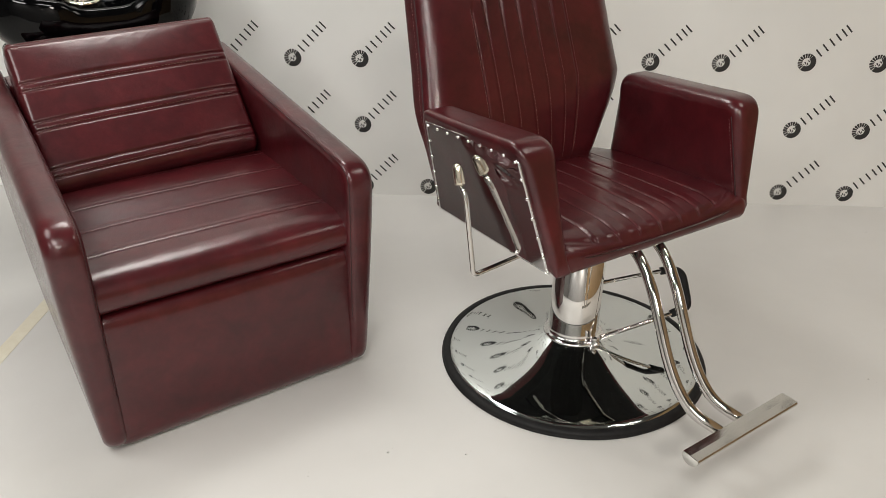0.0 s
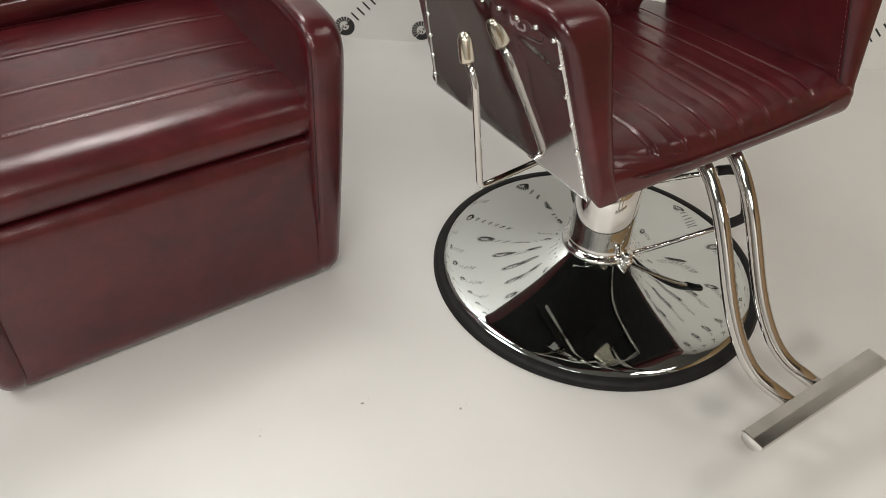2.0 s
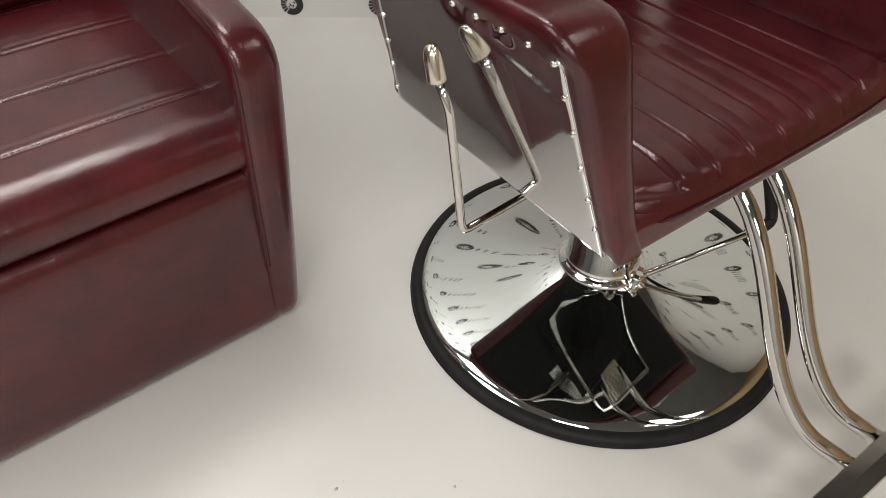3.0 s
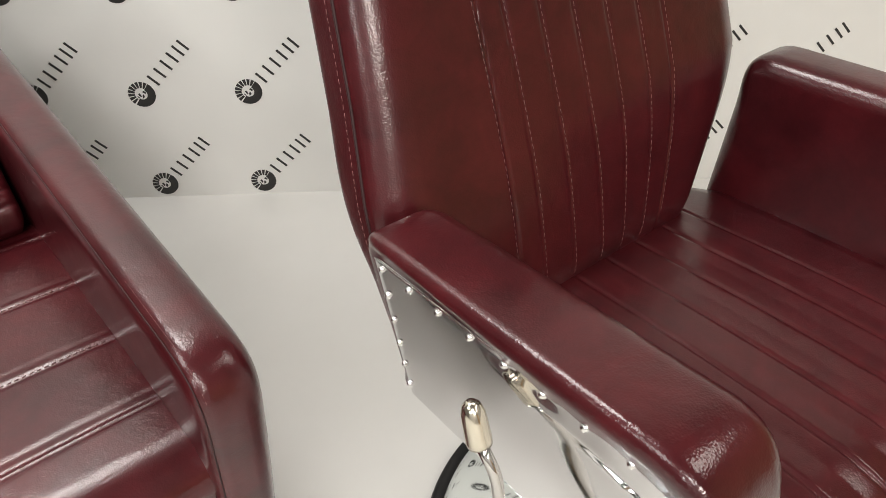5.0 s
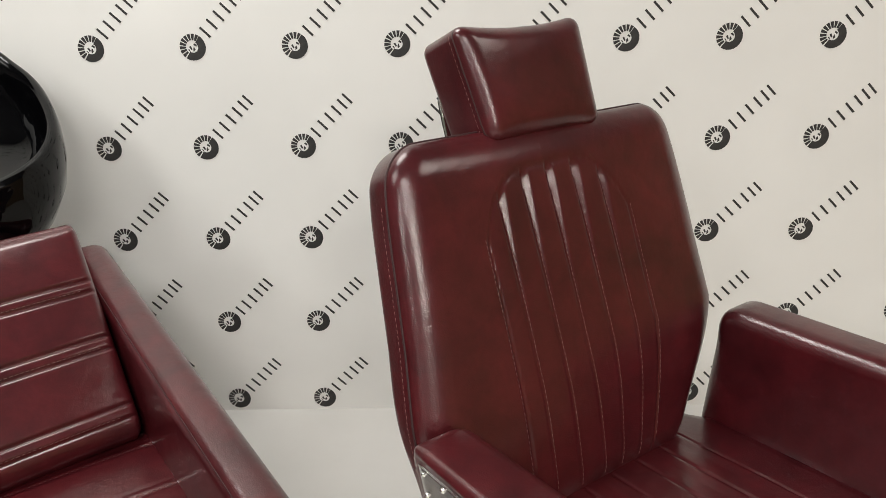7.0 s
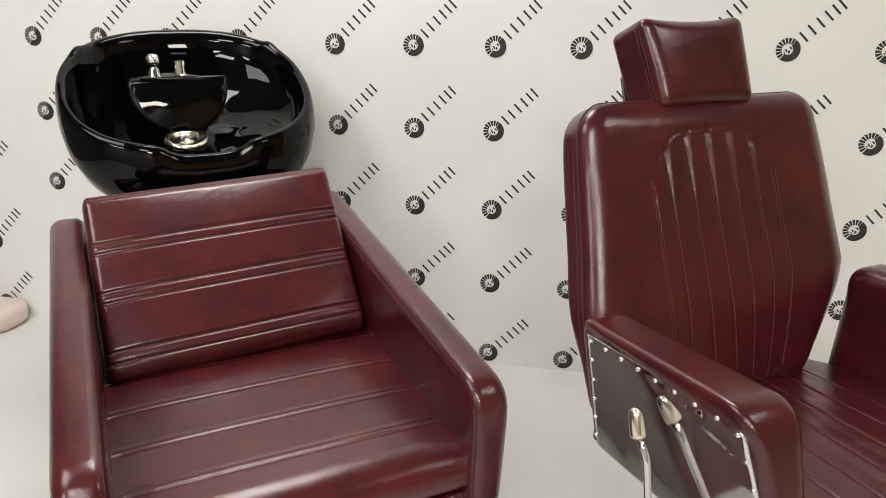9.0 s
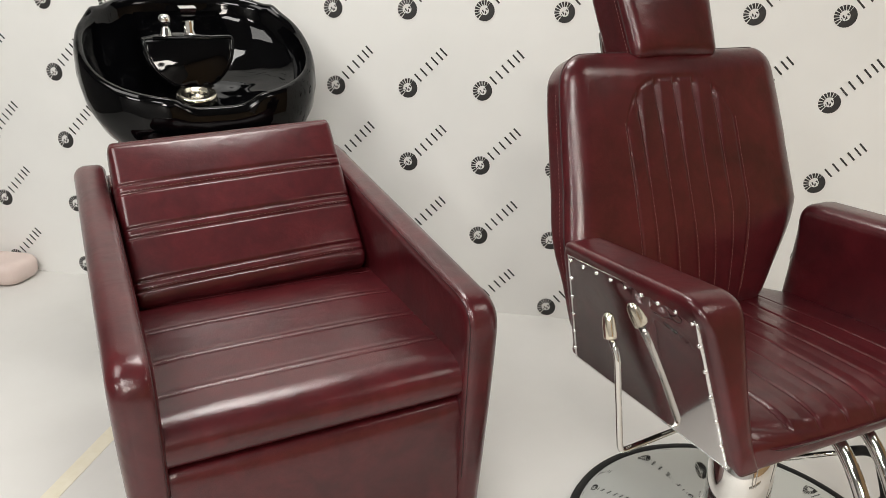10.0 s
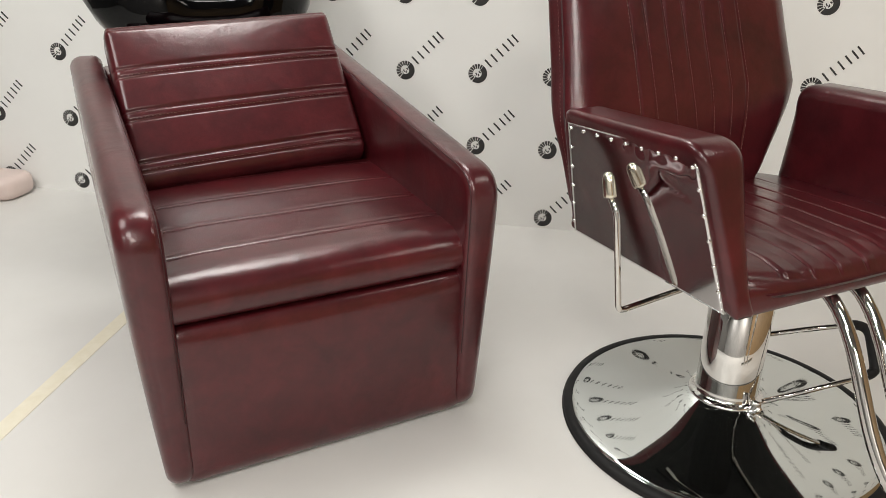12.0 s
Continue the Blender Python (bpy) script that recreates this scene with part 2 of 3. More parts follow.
def bend(corners, r, steps=6):
    """Points along a polyline whose inner corners are rounded with radius about r."""
    c = [Vector(p) for p in corners]
    out = [c[0]]
    for a, b, d in zip(c, c[1:], c[2:]):
        p, q = b + (a - b).normalized() * min(r, (a - b).length * 0.48), b + (d - b).normalized() * min(r, (d - b).length * 0.48)
        for i in range(steps + 1):
            t = i / steps
            out.append(p * (1 - t) ** 2 + b * 2 * t * (1 - t) + q * t * t)
    out.append(c[-1])
    return out


def lathe(profile, n=64, bm=None, centre=(0, 0, 0)):
    """Turns a list of (radius, height) round the z axis."""
    bm = bm or bmesh.new()
    cx, cy, cz = centre
    rings = []
    for r, z in profile:
        if r < 1e-6:
            rings.append([bm.verts.new((cx, cy, cz + z))])
        else:
            rings.append([bm.verts.new((cx + r * math.cos(6.28318531 * k / n), cy + r * math.sin(6.28318531 * k / n), cz + z)) for k in range(n)])
    for a, b in zip(rings, rings[1:]):
        for k in range(n):
            q = [a[k % len(a)], a[(k + 1) % len(a)], b[(k + 1) % len(b)], b[k % len(b)]]
            q = list(dict.fromkeys(q))
            if len(q) > 2:
                bm.faces.new(q)
    return bm


def stitches(path, normal_of, length=0.005, gap=0.0032, width=0.0009):
    """Thread dashes along the points of path, lying on a surface with the given normal."""
    bm = bmesh.new()
    pts = [Vector(p) for p in path]
    run, on = 0.0, True
    total = [0.0]
    for a, b in zip(pts, pts[1:]):
        total.append(total[-1] + (b - a).length)

    def at(s):
        for i in range(len(pts) - 1):
            if s <= total[i + 1]:
                return pts[i].lerp(pts[i + 1], (s - total[i]) / max(1e-9, total[i + 1] - total[i]))
        return pts[-1]
    s = 0.002
    while s + length < total[-1]:
        a, b = at(s), at(s + length)
        n = Vector(normal_of).normalized()
        side = (b - a).normalized().cross(n).normalized() * width / 2
        lift = n * 0.0007
        top = [bm.verts.new(q) for q in (a + side + lift * 0.2, a + lift, a - side + lift * 0.2, b + side + lift * 0.2, b + lift, b - side + lift * 0.2)]
        for q in ((0, 1, 4, 3), (1, 2, 5, 4), (0, 3, 5, 2)):
            bm.faces.new([top[i] for i in q])
        bm.faces.new([top[0], top[2], top[1]])
        bm.faces.new([top[3], top[4], top[5]])
        s += length + gap
    return bm


def merge(bms):
    out = bmesh.new()
    for b in bms:
        me = bpy.data.meshes.new("scrap")
        b.to_mesh(me)
        b.free()
        out.from_mesh(me)
        bpy.data.meshes.remove(me)
    return out


def groove(x, c, w, depth):
    """A narrow furrow at c."""
    return -depth * math.exp(-((x - c) / w) ** 2)


# ---- the room ----
R = ROOM


def wall(name, x0, y0, x1, y1, mat, label):
    bm = bmesh.new()
    box(bm, x0, y0, 0.0, x1, y1, R["top"])
    ob = part(name, bm, mat, smooth=False)
    return tagged(ob, label, "wall", kind="structure")


bm = bmesh.new()
box(bm, R["west"] - 0.1, R["south"] - 0.1, -0.1, R["east"] + 0.1, R["north"] + 0.1, 0.0)
floor = tagged(part("floor", bm, FLOOR, smooth=False), "smooth off-white studio floor with faint scuffs", "floor", kind="structure")
wall_north = wall("wall_north", R["west"], R["north"], R["east"], R["north"] + 0.1, PAPER, "white wallpaper with a repeated dark emblem print")
wall("wall_west", R["west"] - 0.1, R["south"], R["west"], R["north"], DARKWALL, "plain grey painted wall")
# unseen closing wall, added pale as a reflector for the chairs' fronts
wall("wall_south", R["west"], R["south"] - 0.1, R["east"], R["south"], BOUNCEWALL, "unseen pale grey wall that bounces fill light")
wall("wall_east", R["east"], R["south"], R["east"] + 0.1, R["north"], TANWALL, "plain tan wood panel wall")
bm = bmesh.new()
box(bm, R["west"] - 0.1, R["south"] - 0.1, R["top"], R["east"] + 0.1, R["north"] + 0.1, R["top"] + 0.1)
tagged(part("ceiling", bm, CEIL, smooth=False), "plain grey painted ceiling", "ceiling", kind="structure")


# ---- barber chair ----
BX, BY, BTURN = 0.9715, 1.9178, 35.5
barber = thing("barber_chair", pose(BX, BY, 0, 0, 0, BTURN), "burgundy leatherette barber chair on a round chrome base", "barber chair")

# base disc with rubber edge
prof = [(0.0, 0.004), (0.318, 0.004), (0.330, 0.010), (0.330, 0.014), (0.3275, 0.0175), (0.318, 0.0205)]
for i in range(13):
    t = i / 12
    prof.append((0.310 - 0.235 * t, 0.0225 + 0.040 * t + 0.012 * t ** 6))
prof += [(0.070, 0.079), (0.0, 0.079)]
BC = (0.009, 0.023, 0.0)  # the column stands a little behind the seat's middle
base = part("base_plate", lathe(prof, 128, centre=BC), DISC, barber, "polished chrome base disc")
ring = [(0.322, 0.0), (0.347, 0.0), (0.3495, 0.003), (0.3495, 0.006), (0.347, 0.0075), (0.3475, 0.010), (0.345, 0.0155), (0.338, 0.0185), (0.329, 0.0185), (0.326, 0.016), (0.322, 0.006), (0.322, 0.0)]
part("rubber_edge", lathe(ring, 128, centre=BC), RUBBER, barber, "black rubber edge ring")
# column with a lip at its foot
part("column", lathe([(0.0, 0.070), (0.0765, 0.070), (0.0785, 0.0735), (0.0765, 0.078), (0.069, 0.081), (0.0650, 0.086), (0.0645, 0.10), (0.0645, 0.419), (0.0, 0.419)], 64, centre=BC), CHROME, barber, "polished chrome hydraulic column")
bm = bmesh.new()
box(bm, -0.262, -0.195, 0.4290, 0.262, 0.205, 0.4385, 0.003)
box(bm, -0.10, -0.10, 0.418, 0.12, 0.15, 0.4290, 0.003)
part("seat_plate", bm, RUBBER, barber, "black steel seat plate", smooth=False)

bm = bmesh.new()
box(bm, -0.03, -0.17, 0.418, 0.03, -0.09, 0.4310, 0.003)
part("mount_bracket", bm, NICKEL, barber, "steel mounting bracket under the seat", smooth=False)
bm = bmesh.new()
box(bm, -0.085, -0.16, 0.404, -0.078, 0.12, 0.4300, 0.001)
box(bm, 0.096, -0.16, 0.404, 0.103, 0.12, 0.4300, 0.001)
box(bm, -0.085, -0.168, 0.404, 0.103, -0.16, 0.4300, 0.001)
part("mount_channel", bm, BRUSHED, barber, "steel mounting channel under the seat", smooth=False)
strip = [(-0.135, 0.01), (-0.132, -0.04), (-0.118, -0.085), (-0.092, -0.12)]
bm = bmesh.new()
edges = [[bm.verts.new((x + dx, y, z)) for x, y in strip] for dx, z in ((0.0, 0.4195), (0.028, 0.4195), (0.028, 0.4240), (0.0, 0.4240))]
for a, b in zip(edges, edges[1:] + edges[:1]):
    for k in range(3):
        bm.faces.new([a[k], a[k + 1], b[k + 1], b[k]])
for k in (0, 3):
    bm.faces.new([e[k] for e in edges])
part("spring_leaf", bm, BRUSHED, barber, "flat steel spring leaf under the seat", smooth=False)
part("link_rod", tube(bend([(-0.24, -0.03, 0.412), (-0.16, -0.05, 0.412), (-0.11, -0.11, 0.414), (-0.03, -0.13, 0.424)], 0.04), 0.006), CHROME, barber, "chrome link rod under the seat")
# stirrup pump lever with a rubber grip
def LP(x, y, z):
    return (x + BC[0], y + BC[1], z)


lever = part("pump_lever", tube(bend([LP(*p) for p in [(0.0, -0.078, 0.088), (0.235, -0.152, 0.140), (0.258, -0.150, 0.146), (0.262, -0.108, 0.226), (0.238, -0.09, 0.232), (0.055, -0.01, 0.205)]], 0.014), 0.0058), DIMCHROME, barber, "chrome pump lever rod")
part("rubber_grip", tube(bend([LP(*p) for p in [(0.205, -0.143, 0.1335), (0.242, -0.153, 0.142), (0.258, -0.150, 0.148), (0.263, -0.112, 0.222), (0.248, -0.094, 0.231), (0.215, -0.080, 0.2285)]], 0.018), 0.0105), RUBBER, lever, "black rubber grip")
part("lever_joint", lathe([(0.0, -0.014), (0.011, -0.014), (0.012, -0.011), (0.012, 0.011), (0.011, 0.014), (0.0, 0.014)], 20, centre=LP(0.0, -0.082, 0.086)), CHROME, lever)
part("lever_bolt", tube([LP(-0.005, -0.083, 0.086), LP(0.0, -0.099, 0.083)], 0.006), CHROME, lever)

# footrest: two bent tubes and a half-round bar
for dx in (0.0, 0.070):
    part("footrest_tube", tube(bend([(-0.040 + dx, -0.11, 0.428), (-0.040 + dx, -0.226, 0.426), (-0.080 + dx, -0.402, 0.157), (-0.026 + dx, -0.504, 0.112)], 0.13, 9), 0.0125, 16), DIMCHROME, barber, "bent chrome footrest tube")
bm = bmesh.new()
section = [(-0.0190, 0.0086), (0.0, 0.0094), (0.0190, 0.0086), (0.0208, 0.005)] + [(0.0202 * math.cos(a), 0.004 - 0.0175 * math.sin(a)) for a in [math.pi * k / 20 for k in range(1, 20)]] + [(-0.0208, 0.005)]
rows = []
for x in (-0.158, -0.156, 0.154, 0.156):
    s = 0.94 if x in (-0.158, 0.156) else 1.0
    rows.append([bm.verts.new((x, a * s, b * s)) for a, b in section])
for a, b in zip(rows, rows[1:]):
    for k in range(len(section)):
        bm.faces.new([a[k], a[(k + 1) % len(section)], b[(k + 1) % len(section)], b[k]])
bm.faces.new(rows[0][::-1])
bm.faces.new(rows[-1])
bar = part("footrest_bar", bm, BRUSHED, barber, "half-round dull steel footrest bar", smooth=False)
bar.matrix_local = pose(0.006, -0.509, 0.125, -1, -3, 0)
CAP = plain_material("pale_grey_plastic", (0.50, 0.49, 0.46), (0.58, 0.57, 0.54), 60, 0.35)
for x in (-0.1585, 0.1565):
    bm = bmesh.new()
    lo, hi = [[bm.verts.new((x + d, a * k, b * k)) for a, b in section] for d, k in ((-0.0015, 0.92), (0.0015, 0.97))]
    bm.faces.new(lo[::-1])
    bm.faces.new(hi)
    for k in range(len(section)):
        bm.faces.new([lo[k], lo[(k + 1) % len(section)], hi[(k + 1) % len(section)], hi[k]])
    part("end_cap", bm, CAP, bar, "pale grey end cap")


def arm_x(z):
    return 0.2945 + (z - 0.42) * 0.205


def arm_out(z):
    """The pad bulges a little over the panel's upper edge."""
    return arm_x(z) + 0.006 * min(1.0, max(0.0, (z - 0.672) / 0.016))


ARM = [(-0.240, 0.445, 0.008), (0.220, 0.433, 0.010), (0.213, 0.691, 0.044), (-0.172, 0.716, 0.048)]
ARM_OTHER = [(-0.226, 0.452, 0.012), (0.220, 0.433, 0.010), (0.211, 0.692, 0.042), (-0.174, 0.707, 0.048)]
for sign in (-1, 1):
    arm = part("armrest", padded(ARM if sign < 0 else ARM_OTHER, sign, lambda z: 0.263, arm_out if sign < 0 else lambda z: arm_x(z) - 0.008, 0.028, 0.015), LEATHER, barber, "burgundy padded armrest")
    rise = [(-0.236 + 0.066 * k / 20, 0.455 + 0.235 * k / 20) for k in range(19)]
    sewn([stitches([Vector((sign * 0.2627, y + 0.026, z)) for y, z in rise], (-sign, 0, 0))], arm)
    part("seam", tube([Vector((sign * 0.2635, y + 0.020, z)) for y, z in rise], 0.0014, 6), PIPING, arm, "dark sewn seam")
    if sign < 0:
        continue
    crest = [(-0.110 + 0.265 * k / 20, 0.7040 - 0.0135 * k / 20) for k in range(21)]
    part("seam", tube([Vector((sign * (arm_x(z) - 0.021), y, z - 0.0002)) for y, z in crest], 0.0012, 6), PIPING, arm, "dark sewn seam")

# polished side panel with domed studs
OUT = [(0.186, 0.6655), (0.06, 0.6755), (-0.118, 0.6885), (-0.146, 0.687), (-0.160, 0.676), (-0.214, 0.446), (0.200, 0.435)]


def side_x(z, lift):
    return -(arm_x(z) + 0.0012 + lift)


bm = bmesh.new()
fine = []
for a, b in zip(OUT, OUT[1:] + OUT[:1]):
    n = max(2, int(math.dist(a, b) / 0.012))
    fine += [(a[0] + (b[0] - a[0]) * k / n, a[1] + (b[1] - a[1]) * k / n) for k in range(n)]


def dented(y, z):
    """The thin sheet is drawn in round the upper front nails, with a soft crease below them."""
    d = sum(0.0016 * math.exp(-(((y - a) / 0.013) ** 2 + ((z - b) / 0.013) ** 2)) for a, b in ((0.011, 0.667), (-0.031, 0.670), (-0.072, 0.673), (-0.113, 0.676), (-0.147, 0.672)))
    d += 0.0022 * math.exp(-(((z - 0.630 - 0.25 * (y + 0.12)) / 0.011) ** 2 + ((y + 0.125) / 0.055) ** 2))
    return d - 0.0016 * math.exp(-(((z - 0.650) / 0.016) ** 2 + ((y + 0.10) / 0.06) ** 2))


cy, cz = 0.0, 0.56
rings = []
for k in range(31):
    f = 1 - k / 30
    row = [(cy + (y - cy) * f, cz + (z - cz) * f) for y, z in fine]
    if k == 30:
        row = row[:1]
    rings.append([bm.verts.new((side_x(z, 0.0020 - dented(y, z) * min(1.0, k / 2)), y, z)) for y, z in row])
inner = [bm.verts.new((side_x(z, -0.004), y, z)) for y, z in fine]
bm.faces.new(inner[::-1])
for a, b in list(zip(rings, rings[1:])) + [(inner, rings[0])]:
    for k in range(len(fine)):
        j = (k + 1) % len(fine)
        bm.faces.new(list(dict.fromkeys([a[k], a[j], b[j % len(b)], b[k % len(b)]])))
panel = part("side_panel", bm, PANEL, barber, "mirror-polished steel side panel")
stud = lathe([(0.0, 0.0040), (0.0020, 0.0036), (0.0033, 0.0021), (0.0040, 0.0004), (0.0040, 0.0), (0.0, 0.0)], 14)
stud_mesh = None
rows = [(0.177 - 0.0415 * k, 0.657 + 0.0031 * k) for k in range(8)] + [(-0.150, 0.675)]
rows += [(0.177 + 0.0041 * k, 0.659 - 0.0402 * k) for k in range(1, 6)] + [(-0.153 - 0.0102 * k, 0.682 - 0.0395 * k) for k in range(1, 6)]
for y, z in rows:
    if stud_mesh is None:
        first = part("stud", stud, CHROME, panel)
        stud_mesh = first.data
        ob = first
    else:
        ob = new("stud", stud_mesh)
        ob.parent = panel
    ob.matrix_local = Matrix.Translation((side_x(z, 0.0020), y, z)) @ Euler((0, radians(-90 + 11.6), 0)).to_matrix().to_4x4()

path = bend([(side_x(z, 0.0018), y, z) for y, z in OUT[:6]], 0.01, 4)
part("panel_edge", tube(path, 0.0008, 6), CHROME, panel, "bright rolled edge")

# recline lever beside the panel
lever = part("recline_lever", tube(bend([(-0.3615, 0.024, 0.578), (-0.3585, 0.002, 0.548), (-0.355, -0.027, 0.372), (-0.10, -0.03, 0.402)], 0.013), 0.0058, 14), DIMCHROME, barber, "bent chrome recline lever")
knob = part("lever_knob", lathe([(0.0, 0.050), (0.005, 0.049), (0.009, 0.045), (0.0115, 0.037), (0.0122, 0.028), (0.0128, 0.006), (0.0122, 0.001), (0.009, 0.0), (0.0, 0.0)], 24), NICKEL, lever, "warm nickel bullet knob")
knob.matrix_local = pose(-0.3615, 0.021, 0.573, -18, 0, 0) @ Matrix.Translation((0, 0, -0.001)) @ Matrix.Diagonal((0.92, 0.92, 0.92, 1))


# seat cushion with lengthwise channels
def seat_place(u, v):
    w = 0.284 - 0.024 * min(1.0, max(0.0, (v - 0.70) / 0.16))
    y = -0.221 + (v + 1) / 2 * 0.484 - 0.014 * (1 - u ** 4) * max(0.0, -v) ** 3
    z = 0.466 - 0.012 * v
    f = max(0.0, -v)
    return (u * w, y, z - 0.006 * (1 - u * u) * f)


RIBS = [-0.62, -0.413, -0.207, 0.0, 0.207, 0.413, 0.62]


def seat_relief(u, v):
    h = 0.010 * (1 - u * u) * (1 - max(0.0, -v - 0.1) ** 2)
    crease = -0.80 - 0.17 * (1 - abs(u) ** 3)
    if v > crease:
        near = max(0.0, -v) ** 4
        h += sum(groove(u, c * (1.0 - 0.05 * v), 0.0095, 0.0020 + 0.0045 * near) for c in RIBS)
        h += (0.0006 + 0.0030 * near) * abs(math.cos(math.pi * u / 0.207)) if abs(u) < 0.62 else 0.0
    h -= 0.0045 * math.exp(-((v - crease) / 0.022) ** 2)
    h -= 0.018 * max(0.0, (-0.72 - v) / 0.28) ** 1.5
    return h


bm, seat_top = cushion(seat_place, (0, -0.05, 1), 0.026, 0.0245, 0.284, 0.25, seat_relief, nv=70, us=[i / 130 - 1 for i in range(261)], rw=0.040, keep=0.7)
part("seat", bm, LEATHER, barber, "channel-stitched burgundy seat cushion")

bm, _ = cushion(lambda u, v: (u * 0.287, -0.2130 + 0.004 * v, 0.4635 + v * 0.0265 - 0.012 * (1 - u ** 4) * max(0.0, v)), (0, -1, 0.1), 0.017, 0.015, 0.287, 0.0265, nu=60, nv=30, rc=0.024)
part("front_apron", bm, LEATHER, barber, "burgundy covered front rail")

# backrest with a fluted arch
LEAN_B = 0.41


Z0, ZH = 0.741, 0.269


def back_width(z):
    if z < 0.655:
        return 0.2998 - (0.655 - z) * 0.20
    return 0.2977 - (z - 0.69) * 0.060 - 0.8 * max(0.0, z - 0.90) ** 2


def back_half(v):
    z = Z0 + v * ZH
    return sum(back_width(z + d / 200) for d in range(-5, 6)) / 11


def back_face(z):
    """How far back the front of the backrest lies: leaning, a little less low down."""
    total = 0.0
    for d in range(-3, 4):
        k = z + d / 100 - 0.64
        total += 0.2177 + (0.41 if k > 0 else 0.25) * k
    return total / 7


def back_thick(z):
    k = min(1.0, max(0.0, (z - 0.58) / 0.14))
    return 0.040 + 0.011 * k * k * (3 - 2 * k)


def back_place(u, v):
    z = Z0 + v * ZH
    uu = u
    if u > 0:
        uu *= 1 + 0.028 * min(1.0, max(0.0, (0.97 - z) / 0.14)) + 0.020 * min(1.0, max(0.0, (0.80 - z) / 0.12)) - 0.30 * min(1.0, max(0.0, (0.69 - z) / 0.19))
    else:
        uu *= 1 + 0.022 * min(1.0, max(0.0, (0.76 - z) / 0.14))
    return (uu * back_half(v) + 0.07 * (z - 0.76), back_face(z) + back_thick(z) - 0.003, z - 0.016)


FLUTES = (-0.112, -0.063, -0.014, 0.036, 0.087)
MID, FIELD = -0.008, 0.139


def arch_top(x):
    """Height of the fluted field's upper edge."""
    return 0.951 - 0.085 * (abs(x - MID) / FIELD) ** 4


def back_relief(u, v):
    z = Z0 + v * ZH
    x = u * back_half(v) + 0.07 * (z - 0.76)
    h = 0.009 * (1 - u ** 4) * (1 - v ** 6)
    off = abs(x - MID)
    inside = off < FIELD and z < arch_top(x)
    high = min(1.0, max(0.0, (z - 0.60) / 0.32))
    if inside:
        fade = min(1.0, (arch_top(x) - z) / 0.010)
        for c in FLUTES:
            d = x - c
            wide = (0.0035 + 0.0110 * high ** 3) * (1.0 if c < 0.1 else 0.5)
            h -= fade * (0.30 + 0.26 * high) * wide * (max(0.0, 1 - d / wide) if d > 0 else math.exp(d / 0.0016))
        h -= fade * 0.004 * high * math.exp(-(x - MID + FIELD) / 0.010)
    edge = min(abs(off - FIELD) if z < 0.870 else 9.0, abs(z - arch_top(x)) if off < FIELD + 0.003 else 9.0)
    h -= 0.0022 * math.exp(-(edge / 0.0022) ** 2)
    return h


def on_back(x, z, lift=0.0):
    """A point of the backrest's front at x and height z."""
    v = max(-1.0, min(0.999, (z - Z0) / ZH))
    return back_front((x - 0.07 * (z - 0.76)) / back_half(v), v) + BACK_N * lift


BACK_N = Vector((0, -1, LEAN_B)).normalized()
edges = [-1 + 0.004 * k for k in range(12)]
BACK_V = edges + [-0.952 + 1.904 * i / 110 for i in range(111)] + [-e for e in edges[::-1]]
bm, back_front = cushion(back_place, (0, -1, LEAN_B), lambda u, v: back_thick(Z0 + v * ZH), 0.030, 0.285, 0.266, back_relief, vs=BACK_V, us=edges + [-0.952 + 1.904 * i / 240 for i in range(241)] + [-e for e in edges[::-1]], rc=0.048, rw=0.044)
backrest = part("backrest", bm, LEATHER, barber, "fluted burgundy backrest")
lines = [[on_back(c + 0.0030, z / 100) for z in range(50, int(100 * arch_top(c)))] for c in FLUTES]
lines += [[on_back(MID + q * (FIELD + 0.004), z / 100) for z in range(52, 88)] for q in (-1, 1)]
sewn([stitches(p, BACK_N) for p in lines], backrest)
rim = [(-1, v / 20) for v in range(-14, 20)] + [(u / 20, 1) for u in range(-20, 21)] + [(1, v / 20) for v in range(19, -15, -1)]
edge = []
for u, v in rim:
    u, v = corner(u, v, 0.048 / 0.285, 0.048 / 0.266)[:2]
    edge.append(Vector(back_place(u, v)) + BACK_N * (back_thick(Z0 + v * ZH) - 0.029))
part("seam", tube(edge, 0.0020, 6), PIPING, backrest, "dark sewn seam")
for q in (-1, 1):
    side = [Vector(back_place(q, v / 20)) + BACK_N * (back_thick(Z0 + v / 20 * ZH) - 0.031) + Vector((q * 0.0008, 0.002, 0)) for v in range(-14, 16)]
    sewn([stitches([p + Vector((0, g, 0)) for p in side], (q, 0, 0)) for g in (0.009,)], backrest)


def head_place(u, v):
    z = 1.066 + v * 0.081 - 0.010 * (1 - u * u) * max(0.0, v) + 0.003 * (1 - u * u) * max(0.0, -v)
    return (0.015 + u * (0.118 + 0.010 * v if u < 0 else 0.113 + 0.002 * v), 0.372 + (z - 1.010) * 0.42 + 0.046, z - 0.012)


HEAD_N = Vector((0, -1, 0.42)).normalized()
bm, head_front = cushion(head_place, HEAD_N, 0.054, 0.018, 0.118, 0.081, lambda u, v: 0.010 * (1 - u ** 4) * (1 - v ** 4), nu=44, nv=40, rc=0.021)
head = part("headrest", bm, LEATHER, barber, "square burgundy headrest cushion")
